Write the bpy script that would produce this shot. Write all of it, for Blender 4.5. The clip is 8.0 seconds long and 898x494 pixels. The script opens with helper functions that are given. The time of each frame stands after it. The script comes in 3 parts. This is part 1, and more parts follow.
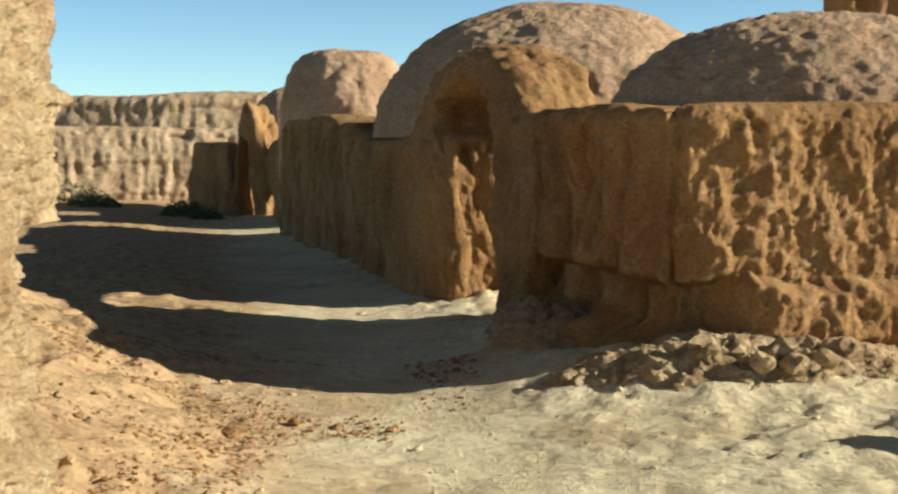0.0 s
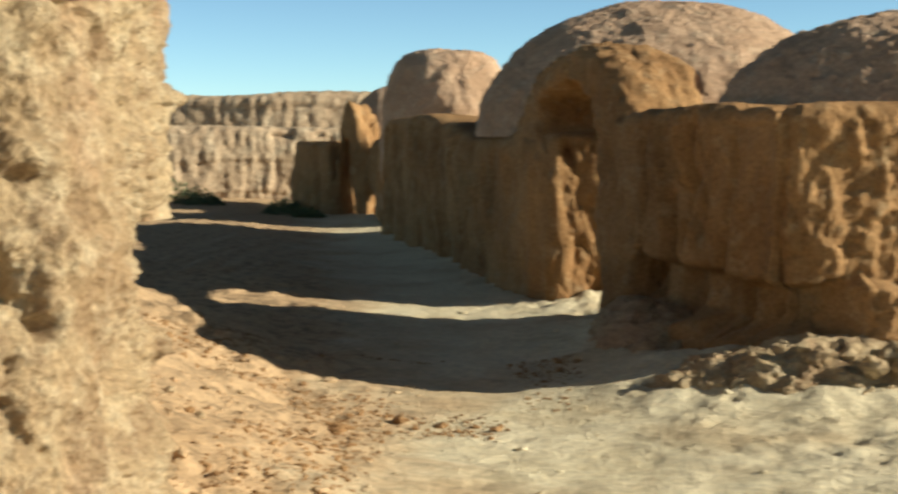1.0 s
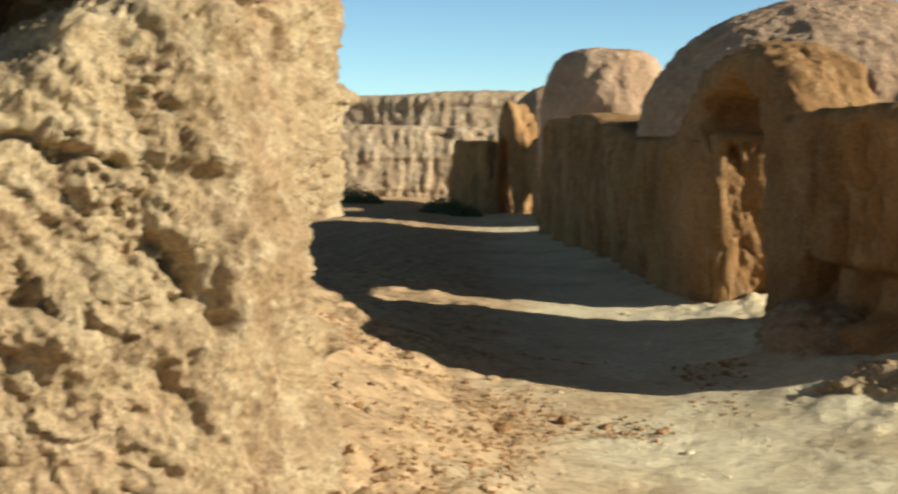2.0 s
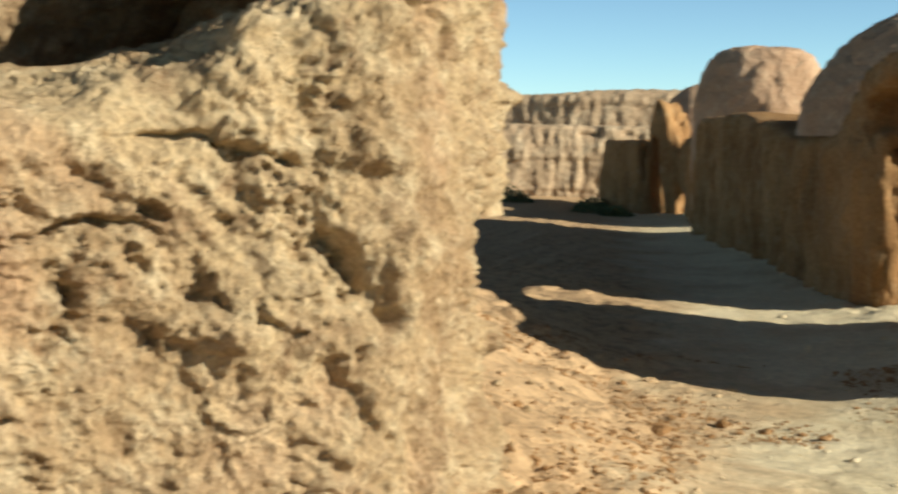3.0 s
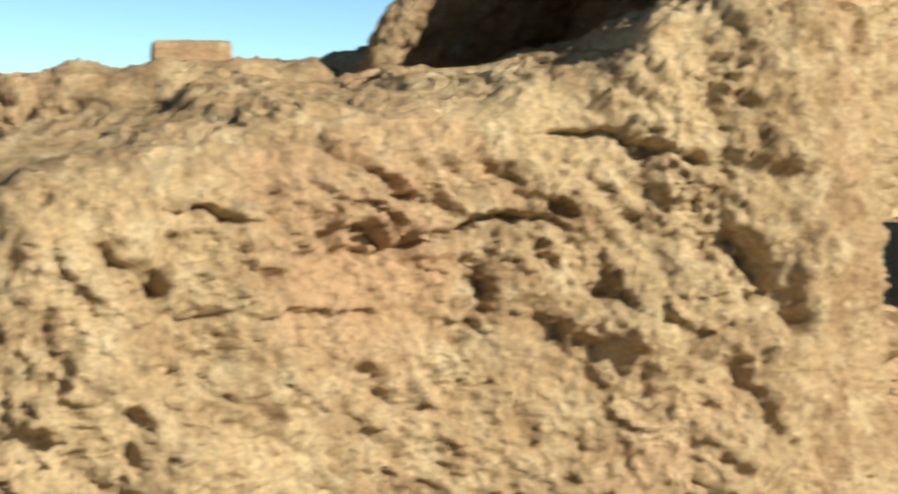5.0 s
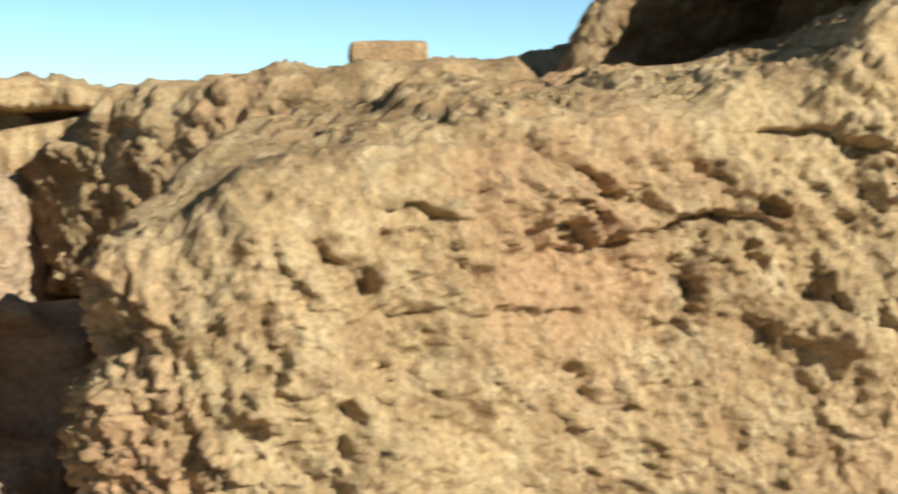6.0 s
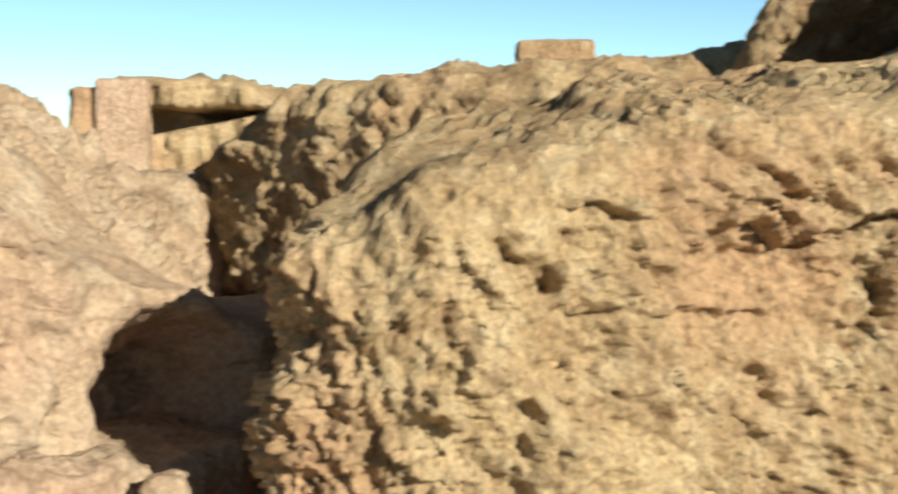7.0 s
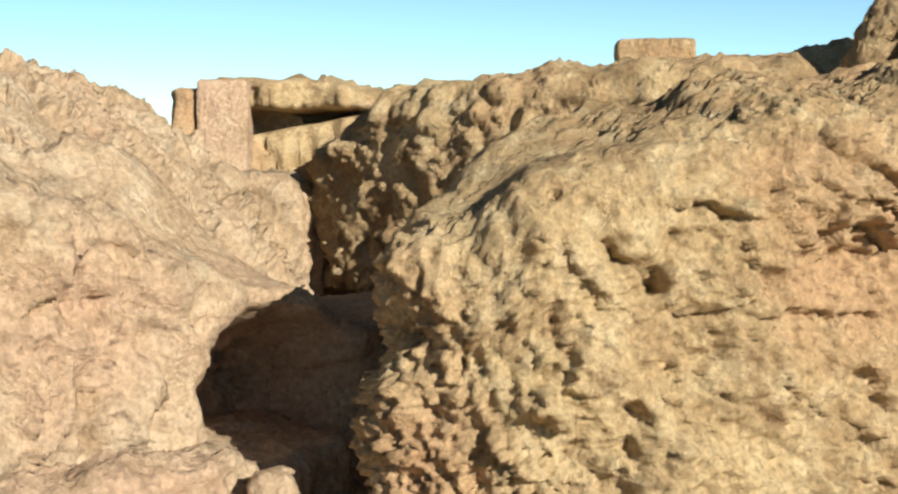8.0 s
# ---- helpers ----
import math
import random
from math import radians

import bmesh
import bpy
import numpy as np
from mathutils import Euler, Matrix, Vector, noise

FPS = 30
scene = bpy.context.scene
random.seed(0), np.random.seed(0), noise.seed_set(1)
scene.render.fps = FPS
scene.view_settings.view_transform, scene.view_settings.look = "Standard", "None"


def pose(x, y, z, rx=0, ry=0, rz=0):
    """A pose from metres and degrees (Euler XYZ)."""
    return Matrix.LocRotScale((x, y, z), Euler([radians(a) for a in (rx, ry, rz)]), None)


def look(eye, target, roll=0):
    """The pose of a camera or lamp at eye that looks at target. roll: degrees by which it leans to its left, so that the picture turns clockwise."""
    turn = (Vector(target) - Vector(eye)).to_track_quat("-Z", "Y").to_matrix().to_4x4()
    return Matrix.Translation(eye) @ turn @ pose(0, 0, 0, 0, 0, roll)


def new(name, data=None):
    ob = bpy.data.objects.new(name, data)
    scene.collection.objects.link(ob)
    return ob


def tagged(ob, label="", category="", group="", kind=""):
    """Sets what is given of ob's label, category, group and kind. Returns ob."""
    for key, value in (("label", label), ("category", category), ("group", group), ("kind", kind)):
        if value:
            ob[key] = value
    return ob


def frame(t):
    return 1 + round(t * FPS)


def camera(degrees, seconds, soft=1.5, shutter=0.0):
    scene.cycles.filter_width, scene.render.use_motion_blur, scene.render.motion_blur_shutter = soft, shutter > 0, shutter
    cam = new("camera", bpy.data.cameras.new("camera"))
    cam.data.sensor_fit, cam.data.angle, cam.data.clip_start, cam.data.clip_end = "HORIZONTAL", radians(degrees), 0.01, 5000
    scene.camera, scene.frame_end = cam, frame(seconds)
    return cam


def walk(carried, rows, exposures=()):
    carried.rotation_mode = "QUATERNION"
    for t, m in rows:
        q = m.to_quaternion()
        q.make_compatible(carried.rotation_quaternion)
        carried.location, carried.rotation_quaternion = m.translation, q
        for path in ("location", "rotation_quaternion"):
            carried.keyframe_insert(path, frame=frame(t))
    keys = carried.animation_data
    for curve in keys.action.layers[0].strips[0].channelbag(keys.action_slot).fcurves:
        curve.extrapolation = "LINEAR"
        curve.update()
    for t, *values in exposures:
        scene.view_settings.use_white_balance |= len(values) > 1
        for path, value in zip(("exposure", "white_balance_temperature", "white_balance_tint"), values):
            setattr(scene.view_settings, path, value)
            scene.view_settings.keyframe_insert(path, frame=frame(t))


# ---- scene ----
# ---- the camera: held in the arms, turning to the left ----
LENS, EYE, ARM = 36.18, 1.6, 0.677
TURNS = [  # seconds, yaw to the left, pitch, roll
    (0.0, 0.06, -4.50, -0.23),
    (0.5, 1.46, -4.51, -0.19),
    (1.0, 4.14, -4.51, -0.14),
    (1.5, 7.46, -4.51, -0.09),
    (3.0, 16.65, -4.56, 0.06),
    (3.5, 20.14, -4.57, 0.05),
    (4.0, 23.54, -4.59, 0.02),
    (5.5, 35.37, -4.65, -0.18),
    (6.0, 38.92, -4.66, -0.21),
    (6.5, 42.16, -4.66, -0.27),
    (7.0, 45.37, -4.67, -0.30),
    (7.5, 48.22, -4.66, -0.36),
    (8.0, 49.19, -4.65, -0.41),
]
cam = camera(LENS, 8.0, soft=2.3, shutter=0.8)


def held(yaw, pitch, roll):
    a = radians(yaw)
    eye = Matrix.Translation((-ARM * math.sin(a), ARM * (math.cos(a) - 1), EYE))
    return eye @ Euler((0, 0, a)).to_matrix().to_4x4() @ Euler((radians(90 + pitch), 0, 0)).to_matrix().to_4x4() @ Euler((0, 0, radians(roll))).to_matrix().to_4x4()


walk(cam, [(t, held(yaw, pitch, roll)) for t, yaw, pitch, roll in TURNS], exposures=[(0.0, 0.62, 6900, 3), (8.0, 0.62, 6900, 3)])

# ---- sky and sun: a low warm sun over the domed houses' far side ----
SUN_AZ, SUN_EL = 96.0, 21.5  # clockwise from +y, above the horizon
world = bpy.data.worlds.new("sky")
scene.world = world
world.use_nodes = True
sky = world.node_tree.nodes.new("ShaderNodeTexSky")
sky.sky_type, sky.sun_disc = "NISHITA", False
sky.sun_elevation, sky.sun_rotation = radians(SUN_EL), radians(SUN_AZ)
sky.air_density, sky.dust_density, sky.ozone_density = 0.7, 0.0, 1.0
sky.altitude = 1000
world.node_tree.nodes["Background"].inputs["Strength"].default_value = 0.077
where, height, tone = (world.node_tree.nodes.new(kind) for kind in ("ShaderNodeTexCoord", "ShaderNodeSeparateXYZ", "ShaderNodeValToRGB"))
world.node_tree.links.new(where.outputs["Generated"], height.inputs[0])
world.node_tree.links.new(height.outputs["Z"], tone.inputs["Fac"])
tone.color_ramp.interpolation = "EASE"
tone.color_ramp.elements[0].color, tone.color_ramp.elements[1].color = (0.94, 1.20, 1.34, 1), (0.58, 0.505, 0.43, 1)  # pale over the horizon, deep overhead
tone.color_ramp.elements[1].position = 0.5
clear = world.node_tree.nodes.new("ShaderNodeMix")
clear.data_type, clear.blend_type = "RGBA", "MULTIPLY"
clear.inputs[0].default_value = 1.0
world.node_tree.links.new(tone.outputs["Color"], clear.inputs[7])
world.node_tree.links.new(sky.outputs["Color"], clear.inputs[6])
world.node_tree.links.new(clear.outputs[2], world.node_tree.nodes["Background"].inputs["Color"])
lamp = bpy.data.lights.new("sun", "SUN")
lamp.energy, lamp.angle, lamp.color = 5.0, radians(0.5), (1.0, 0.945, 0.865)
a, b = radians(SUN_AZ), radians(SUN_EL)
new("sun", lamp).matrix_world = look((60 * math.sin(a) * math.cos(b), 60 * math.cos(a) * math.cos(b), 60 * math.sin(b)), (0, 0, 0))


# ---- materials ----
def mud(name, light, dark, grain=14.0, bump=0.5, pale=(0.5, 0.4, 0.27), pale_part=0.35, bank=None, fleck=(0.62, 1.22), patch=None, stain=None):
    """Weathered earth: two tones in patches, fine grain, pale dried crust, relief."""
    m = bpy.data.materials.new(name)
    m.use_nodes = True
    n, l = m.node_tree.nodes, m.node_tree.links
    shader = n["Principled BSDF"]
    shader.inputs["Roughness"].default_value = 0.95
    shader.inputs["Specular IOR Level"].default_value = 0.15
    place = n.new("ShaderNodeNewGeometry")

    def tex(scale, detail, rough):
        t = n.new("ShaderNodeTexNoise")
        t.inputs["Scale"].default_value, t.inputs["Detail"].default_value, t.inputs["Roughness"].default_value = scale, detail, rough
        l.new(place.outputs["Position"], t.inputs["Vector"])
        return t.outputs["Fac"]

    def ramp(fac, lo, hi):
        r = n.new("ShaderNodeMapRange")
        r.inputs["From Min"].default_value, r.inputs["From Max"].default_value = lo, hi
        l.new(fac, r.inputs["Value"])
        return r.outputs["Result"]

    def mix(fac, one, two, kind="MIX"):
        x = n.new("ShaderNodeMix")
        x.data_type, x.blend_type = "RGBA", kind
        l.new(fac, x.inputs["Factor"])
        for socket, value in ((x.inputs[6], one), (x.inputs[7], two)):
            if isinstance(value, tuple):
                socket.default_value = (*value, 1)
            else:
                l.new(value, socket)
        return x.outputs[2]

    big, mid, fine = tex(1.1, 4, 0.6), tex(grain * 0.45, 5, 0.65), tex(grain * 2.6, 6, 0.7)
    colour = mix(ramp(big, 0.36, 0.64), light, dark)
    colour = mix(ramp(mid, 0.62 - pale_part * 0.3, 0.78), colour, pale)
    if patch:  # broad stains of another earth
        colour = mix(ramp(tex(0.75, 3, 0.6), 0.52, 0.66), colour, patch)
    if stain:  # smaller marks of damp and old straw plaster
        colour = mix(ramp(tex(3.4, 5, 0.7), 0.53, 0.66), colour, stain)
    if bank:  # redder crumbled earth beside the trodden way, from x = bank[2] to bank[1]
        split, sway = n.new("ShaderNodeSeparateXYZ"), n.new("ShaderNodeMath")
        l.new(place.outputs["Position"], split.inputs[0])
        sway.operation, sway.inputs[1].default_value = "MULTIPLY_ADD", 2.6
        l.new(tex(0.9, 5, 0.65), sway.inputs[0])
        along, bend = n.new("ShaderNodeMath"), n.new("ShaderNodeMath")  # the way turns aside past y = 8
        along.operation, along.inputs[1].default_value = "SUBTRACT", 8.0
        l.new(split.outputs["Y"], along.inputs[0])
        ahead = n.new("ShaderNodeMath")
        ahead.operation, ahead.inputs[1].default_value = "MAXIMUM", 0.0
        l.new(along.outputs[0], ahead.inputs[0])
        bend.operation, bend.inputs[1].default_value = "MULTIPLY_ADD", 0.20
        l.new(ahead.outputs[0], bend.inputs[0])
        l.new(split.outputs["X"], bend.inputs[2])
        l.new(bend.outputs[0], sway.inputs[2])
        clods = mix(ramp(tex(6.5, 6, 0.72), 0.50, 0.60), bank[0], tuple(0.62 * c for c in bank[0]))
        colour = mix(ramp(sway.outputs[0], bank[2] + 1.3, bank[1] + 1.3), colour, clods)
    speck = n.new("ShaderNodeMix")
    speck.data_type, speck.blend_type = "RGBA", "MULTIPLY"
    speck.inputs["Factor"].default_value = 1.0
    l.new(colour, speck.inputs[6])
    grey = n.new("ShaderNodeCombineColor")
    spread = n.new("ShaderNodeMapRange")
    spread.inputs["From Min"].default_value, spread.inputs["From Max"].default_value = 0.3, 0.7
    spread.inputs["To Min"].default_value, spread.inputs["To Max"].default_value = fleck
    l.new(fine, spread.inputs["Value"])
    for c in range(3):
        l.new(spread.outputs["Result"], grey.inputs[c])
    l.new(grey.outputs[0], speck.inputs[7])
    l.new(speck.outputs[2], shader.inputs["Base Color"])
    add = n.new("ShaderNodeMath")
    add.operation = "MULTIPLY_ADD"
    add.inputs[1].default_value = 1.6
    l.new(mid, add.inputs[0])
    l.new(fine, add.inputs[2])
    relief = n.new("ShaderNodeBump")
    relief.inputs["Strength"].default_value, relief.inputs["Distance"].default_value = bump, 0.03
    l.new(add.outputs[0], relief.inputs["Height"])
    l.new(relief.outputs["Normal"], shader.inputs["Normal"])
    return m


NEAR_MUD = mud("near_mud", (0.58, 0.43, 0.25), (0.40, 0.265, 0.145), 16, 0.9, (0.68, 0.55, 0.36), 0.5, patch=(0.52, 0.33, 0.195), stain=(0.33, 0.215, 0.12))
PALE_MUD = mud("pale_mud", (0.58, 0.435, 0.31), (0.47, 0.33, 0.215), 14, 0.9, (0.64, 0.52, 0.385), 0.5, patch=(0.56, 0.38, 0.27), stain=(0.43, 0.30, 0.195))
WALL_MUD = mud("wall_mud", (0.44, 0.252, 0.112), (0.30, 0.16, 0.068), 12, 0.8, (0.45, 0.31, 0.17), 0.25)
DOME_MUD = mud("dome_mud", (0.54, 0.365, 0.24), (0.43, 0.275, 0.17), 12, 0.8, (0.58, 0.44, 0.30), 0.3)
FAR_MUD = mud("far_mud", (0.46, 0.34, 0.22), (0.38, 0.27, 0.17), 4, 0.6, (0.52, 0.42, 0.29), 0.4)
SOIL = mud("soil", (0.74, 0.635, 0.43), (0.66, 0.545, 0.345), 7, 0.7, (0.76, 0.67, 0.46), 0.5, bank=((0.56, 0.375, 0.21), -1.3, -0.2), fleck=(0.74, 1.14), patch=(0.60, 0.47, 0.29))


def leaf_material(name, colour):
    m = bpy.data.materials.new(name)
    m.use_nodes = True
    n, l = m.node_tree.nodes, m.node_tree.links
    shader = n["Principled BSDF"]
    info, hue = n.new("ShaderNodeNewGeometry"), n.new("ShaderNodeHueSaturation")
    hue.inputs["Color"].default_value = (*colour, 1)
    spread = n.new("ShaderNodeMapRange")
    spread.inputs["To Min"].default_value, spread.inputs["To Max"].default_value = 0.6, 1.4
    l.new(info.outputs["Random Per Island"], spread.inputs["Value"])
    l.new(spread.outputs["Result"], hue.inputs["Value"])
    l.new(hue.outputs["Color"], shader.inputs["Base Color"])
    shader.inputs["Roughness"].default_value = 0.7
    return m


LEAF = leaf_material("shrub_leaf", (0.09, 0.12, 0.045))


# ---- noise on arrays ----
def _hash(i, j, k, seed):
    h = (i * 374761393 + j * 668265263 + k * 2147483647 + seed * 974711) & 0xFFFFFFFF
    h = ((h ^ (h >> 13)) * 1274126177) & 0xFFFFFFFF
    h = ((h ^ (h >> 16)) * 2246822519) & 0xFFFFFFFF
    return ((h ^ (h >> 15)) & 0xFFFFFF) / 0xFFFFFF


def value(p, seed=0):
    """Smooth noise, 0 to 1, at rows of points."""
    c = np.floor(p).astype(np.int64)
    f = p - c
    f = f * f * f * (f * (f * 6 - 15) + 10)
    out = 0
    for i in (0, 1):
        for j in (0, 1):
            for k in (0, 1):
                w = (f[:, 0] if i else 1 - f[:, 0]) * (f[:, 1] if j else 1 - f[:, 1]) * (f[:, 2] if k else 1 - f[:, 2])
                out = out + w * _hash(c[:, 0] + i, c[:, 1] + j, c[:, 2] + k, seed)
    return out


TWIST = np.array(Euler((0.7, 0.4, 1.1)).to_matrix())


def fbm(p, octaves=4, seed=0, gain=0.5):
    """Layers of noise, about -1 to 1."""
    out, amp, total = 0, 1.0, 0.0
    for o in range(octaves):
        out, total, amp, p = out + amp * (value(p, seed + o) * 2 - 1), total + amp, amp * gain, p @ TWIST * 2.03 + 17.1
    return out / total * 1.5


def chips(p, seed=0, tilt=0.5):
    """Broken fragments: each scattered cell stands out by its own amount and leans its own way; about -1 to 1."""
    c = np.floor(p).astype(np.int64)
    one, out = np.full(len(p), 9.0), np.zeros(len(p))
    for i in (-1, 0, 1):
        for j in (-1, 0, 1):
            for k in (-1, 0, 1):
                g = c + (i, j, k)
                h = [_hash(g[:, 0], g[:, 1], g[:, 2], seed + n) for n in range(7)]
                off = p - np.stack(h[:3], 1) - g
                d = (off**2).sum(1)
                lift = h[3] * 2 - 1 + tilt * 2 * ((h[4] - 0.5) * off[:, 0] + (h[5] - 0.5) * off[:, 1] + (h[6] - 0.5) * off[:, 2]) * 2
                out = np.where(d < one, lift, out)
                one = np.minimum(one, d)
    return out


def billow(p, octaves=3, seed=0, gain=0.5):
    """Rounded crumbs with sharp creases between them, about -0.5 to 0.5."""
    out, amp, total, p = 0, 1.0, 0.0, p @ TWIST
    for o in range(octaves):
        out, total, amp, p = out + amp * np.abs(value(p, seed + o) * 2 - 1), total + amp, amp * gain, p @ TWIST * 2.1 + 9.7
    return 1.7 * (out / total - 0.32)


def step(lo, hi, x):
    t = np.clip((x - lo) / (hi - lo), 0, 1)
    return t * t * (3 - 2 * t)


# ---- reliefs: how far the surface stands out, in metres, at points p with rise z ----
def grain(p, seed):
    """Noise of leaning slopes, about -1 to 1: no round cells."""
    c = np.floor(p).astype(np.int64)
    f = p - c
    e = f * f * f * (f * (f * 6 - 15) + 10)
    out = 0
    for i in (0, 1):
        for j in (0, 1):
            for k in (0, 1):
                h = _hash(c[:, 0] + i, c[:, 1] + j, c[:, 2] + k, seed)
                up = 2 * ((h * 8191) % 1) - 1
                flat_part, turn = np.sqrt(1 - up * up), 2 * math.pi * h
                lift = flat_part * (np.cos(turn) * (f[:, 0] - i) + np.sin(turn) * (f[:, 1] - j)) + up * (f[:, 2] - k)
                out = out + lift * (e[:, 0] if i else 1 - e[:, 0]) * (e[:, 1] if j else 1 - e[:, 1]) * (e[:, 2] if k else 1 - e[:, 2])
    return 1.7 * out


def crumble(p, seed):
    """Broken dry earth from hand-sized lumps down to crumbs: sharp ribs, shallow hollows."""
    out, amp, total = 0, 1.0, 0.0
    for o in range(5):
        n = grain(p, seed + o)
        out, total = out + amp * (0.55 * n + 0.45 * (0.5 - 1.6 * np.abs(n)) * (1 if o % 2 else -1)), total + amp
        amp, p = amp * 0.66, p @ TWIST * 2.03 + 17.1
    return out / total * 1.8


def near_relief(p):
    x, y, z = p[:, 0], p[:, 1], p[:, 2]
    soft = lambda a, b, half, tall: np.exp(-((((y - a) / half) ** 2 + ((z - b) / tall) ** 2) ** 2))
    plaster = np.clip(soft(2.74, 1.48, 0.24, 0.22) + soft(3.35, 1.08, 0.30, 0.12) + soft(4.40, 0.60, 0.60, 0.36) + soft(4.85, 1.2, 0.32, 0.75) + 0.5 * soft(3.9, 1.66, 0.45, 0.12), 0, 1)  # where the old plaster still clings
    end = 1 - step(2.60, 2.95, y + 0.15 * fbm(p * 3, 2, 42))  # the broken end, crumbling in upright flakes
    side = step(4.7, 5.2, y) * step(-2.6, -2.2, x)  # washed into broad upright lumps along the lane
    rough = (0.6 + 0.4 * step(-0.3, 0.35, fbm(p * 1.5, 3, 43))) * (1 - 0.5 * plaster) * (1 - 0.15 * side)
    dip = np.stack([x, y, z + 0.3 * y], 1)  # broken along courses that dip
    bent = dip + 0.035 * np.stack([fbm(p * 9, 3, 5), fbm(p * 9, 3, 6), fbm(p * 9, 3, 7)], 1)
    broken = 0.085 * crumble(dip * (4.6, 4.6, 6.0), 2) * (1 - end) + 0.075 * crumble(p * (8.5, 8.5, 5.0), 25) * end
    flakes = 0.040 * np.maximum(chips(bent * (4.2, 4.2, 6.5), 8, 0.8), -0.1) + 0.024 * np.maximum(chips(bent @ TWIST * (8.5, 8.5, 10), 19, 0.9), -0.2) + 0.013 * chips(p @ TWIST * (19, 19, 21), 9, 0.9)
    cracks = np.clip(1 - np.abs(fbm(dip * (2.6, 2.6, 4.2), 4, 21, 0.6)) * 9, 0, 1) * step(-0.1, 0.35, fbm(p * 2.3, 2, 22))
    lumps = 0.065 * grain(dip * (2.6, 2.6, 3.4), 31) * (1 - 0.5 * plaster) + 0.05 * grain(bent * (5.4, 5.4, 6.6), 32) * rough
    out = 0.05 * fbm(p * 1.3, 3, 1) + lumps + rough * (broken + flakes - 0.035 * cracks) + 0.011 * fbm(p * 28, 2, 51, 0.6)
    return out + side * (0.06 * fbm(p * (3.0, 3.0, 1.8), 3, 33) + 0.03 * billow(p * (5.0, 4.0, 3.0), 2, 34))


def chunk_relief(p):
    return 0.07 * fbm(p * 1.7, 3, 194) + 0.10 * crumble(p * (4.6, 4.6, 3.8), 195) + 0.025 * np.maximum(chips(p * (5, 5, 6), 196, 0.9), -0.2) + 0.012 * chips(p * (14, 14, 12), 197, 0.9)


def wall_relief(p):
    run = fbm(p * (3.2, 3.2, 0.55), 3, 61)
    groove = step(0.15, 0.75, fbm(p * (6.0, 6.0, 0.7), 3, 62))
    return 0.07 * fbm(p * 1.1, 3, 63) + 0.11 * run - 0.20 * groove + 0.035 * billow(p * (8, 8, 4), 3, 64, 0.6) - 0.09 * np.clip(1 - np.abs(fbm(p * (3.6, 3.6, 0.35), 2, 66)) * 7, 0, 1) * step(0.4, 0.6, value(p * 1.7, 67))


def rough_relief(p):
    warp = p + 0.05 * np.stack([fbm(p * 3, 3, 75), fbm(p * 3, 3, 76), fbm(p * 3, 3, 77)], 1)
    return (0.07 * fbm(p * 1.6, 4, 72) + 0.075 * billow(warp * (4.0, 4.0, 2.4), 2, 71) + 0.065 * billow(warp * (9.0, 9.0, 4.5), 3, 78, 0.62) + 0.02 * billow(p * (19, 19, 11), 2, 79) + 0.014 * fbm(p * 20, 3, 73, 0.6)
            - 0.07 * step(0.68, 0.82, value(warp * (7.5, 7.5, 3.4), 74)))


def dome_relief(p):
    return 0.06 * fbm(p * 1.4, 3, 82) + 0.03 * billow(p * 9, 3, 81, 0.65) + 0.02 * fbm(p * 5, 3, 84) + 0.02 * fbm(p * 12, 3, 83, 0.6)


def far_relief(p):
    ledge = ((p[:, 2] * 1.15 + 0.12 * fbm(p * 0.5, 2, 91)) % 1)
    sockets = step(0.66, 0.76, value(p * (1.6, 1.6, 0.3), 94)) * np.exp(-(((p[:, 2] - 1.75 + 0.1 * fbm(p * 0.8, 2, 97)) / 0.16) ** 2))
    return (0.06 * fbm(p * 0.5, 3, 92) + 0.07 * grain(p * (4.5, 4.5, 0.9), 93) + 0.06 * grain(p * (9, 9, 2.0), 96) + 0.09 * crumble(p * (3, 3, 2.6), 95)
            + 0.06 * step(0.0, 0.12, ledge) - 0.07 * ledge - 0.25 * sockets)


# ---- meshes ----
def link(name, verts, faces, material, parent=None, label="", smooth=True):
    me = bpy.data.meshes.new(name)
    base = np.array(parent.location) if parent is not None else np.zeros(3)
    me.from_pydata((np.asarray(verts) - base).tolist(), [], faces)
    if smooth:
        me.polygons.foreach_set("use_smooth", [True] * len(me.polygons))
    me.materials.append(material)
    me.update()
    ob = new(name, me)
    if parent is not None:
        ob.parent = parent
    return tagged(ob, label)


def thing(name, x, y, z, label, category, group="", kind=""):
    ob = new(name)
    ob.location, ob.empty_display_size = (x, y, z), 0.3
    return tagged(ob, label, category, group, kind)


def grid_faces(rows, cols, wrap=True, flip=False):
    i, j = np.meshgrid(np.arange(rows - 1), np.arange(cols if wrap else cols - 1), indexing="ij")
    k = (j + 1) % cols
    q = np.stack([i * cols + j, i * cols + k, (i + 1) * cols + k, (i + 1) * cols + j], -1).reshape(-1, 4)
    return (q[:, ::-1] if flip else q).tolist()


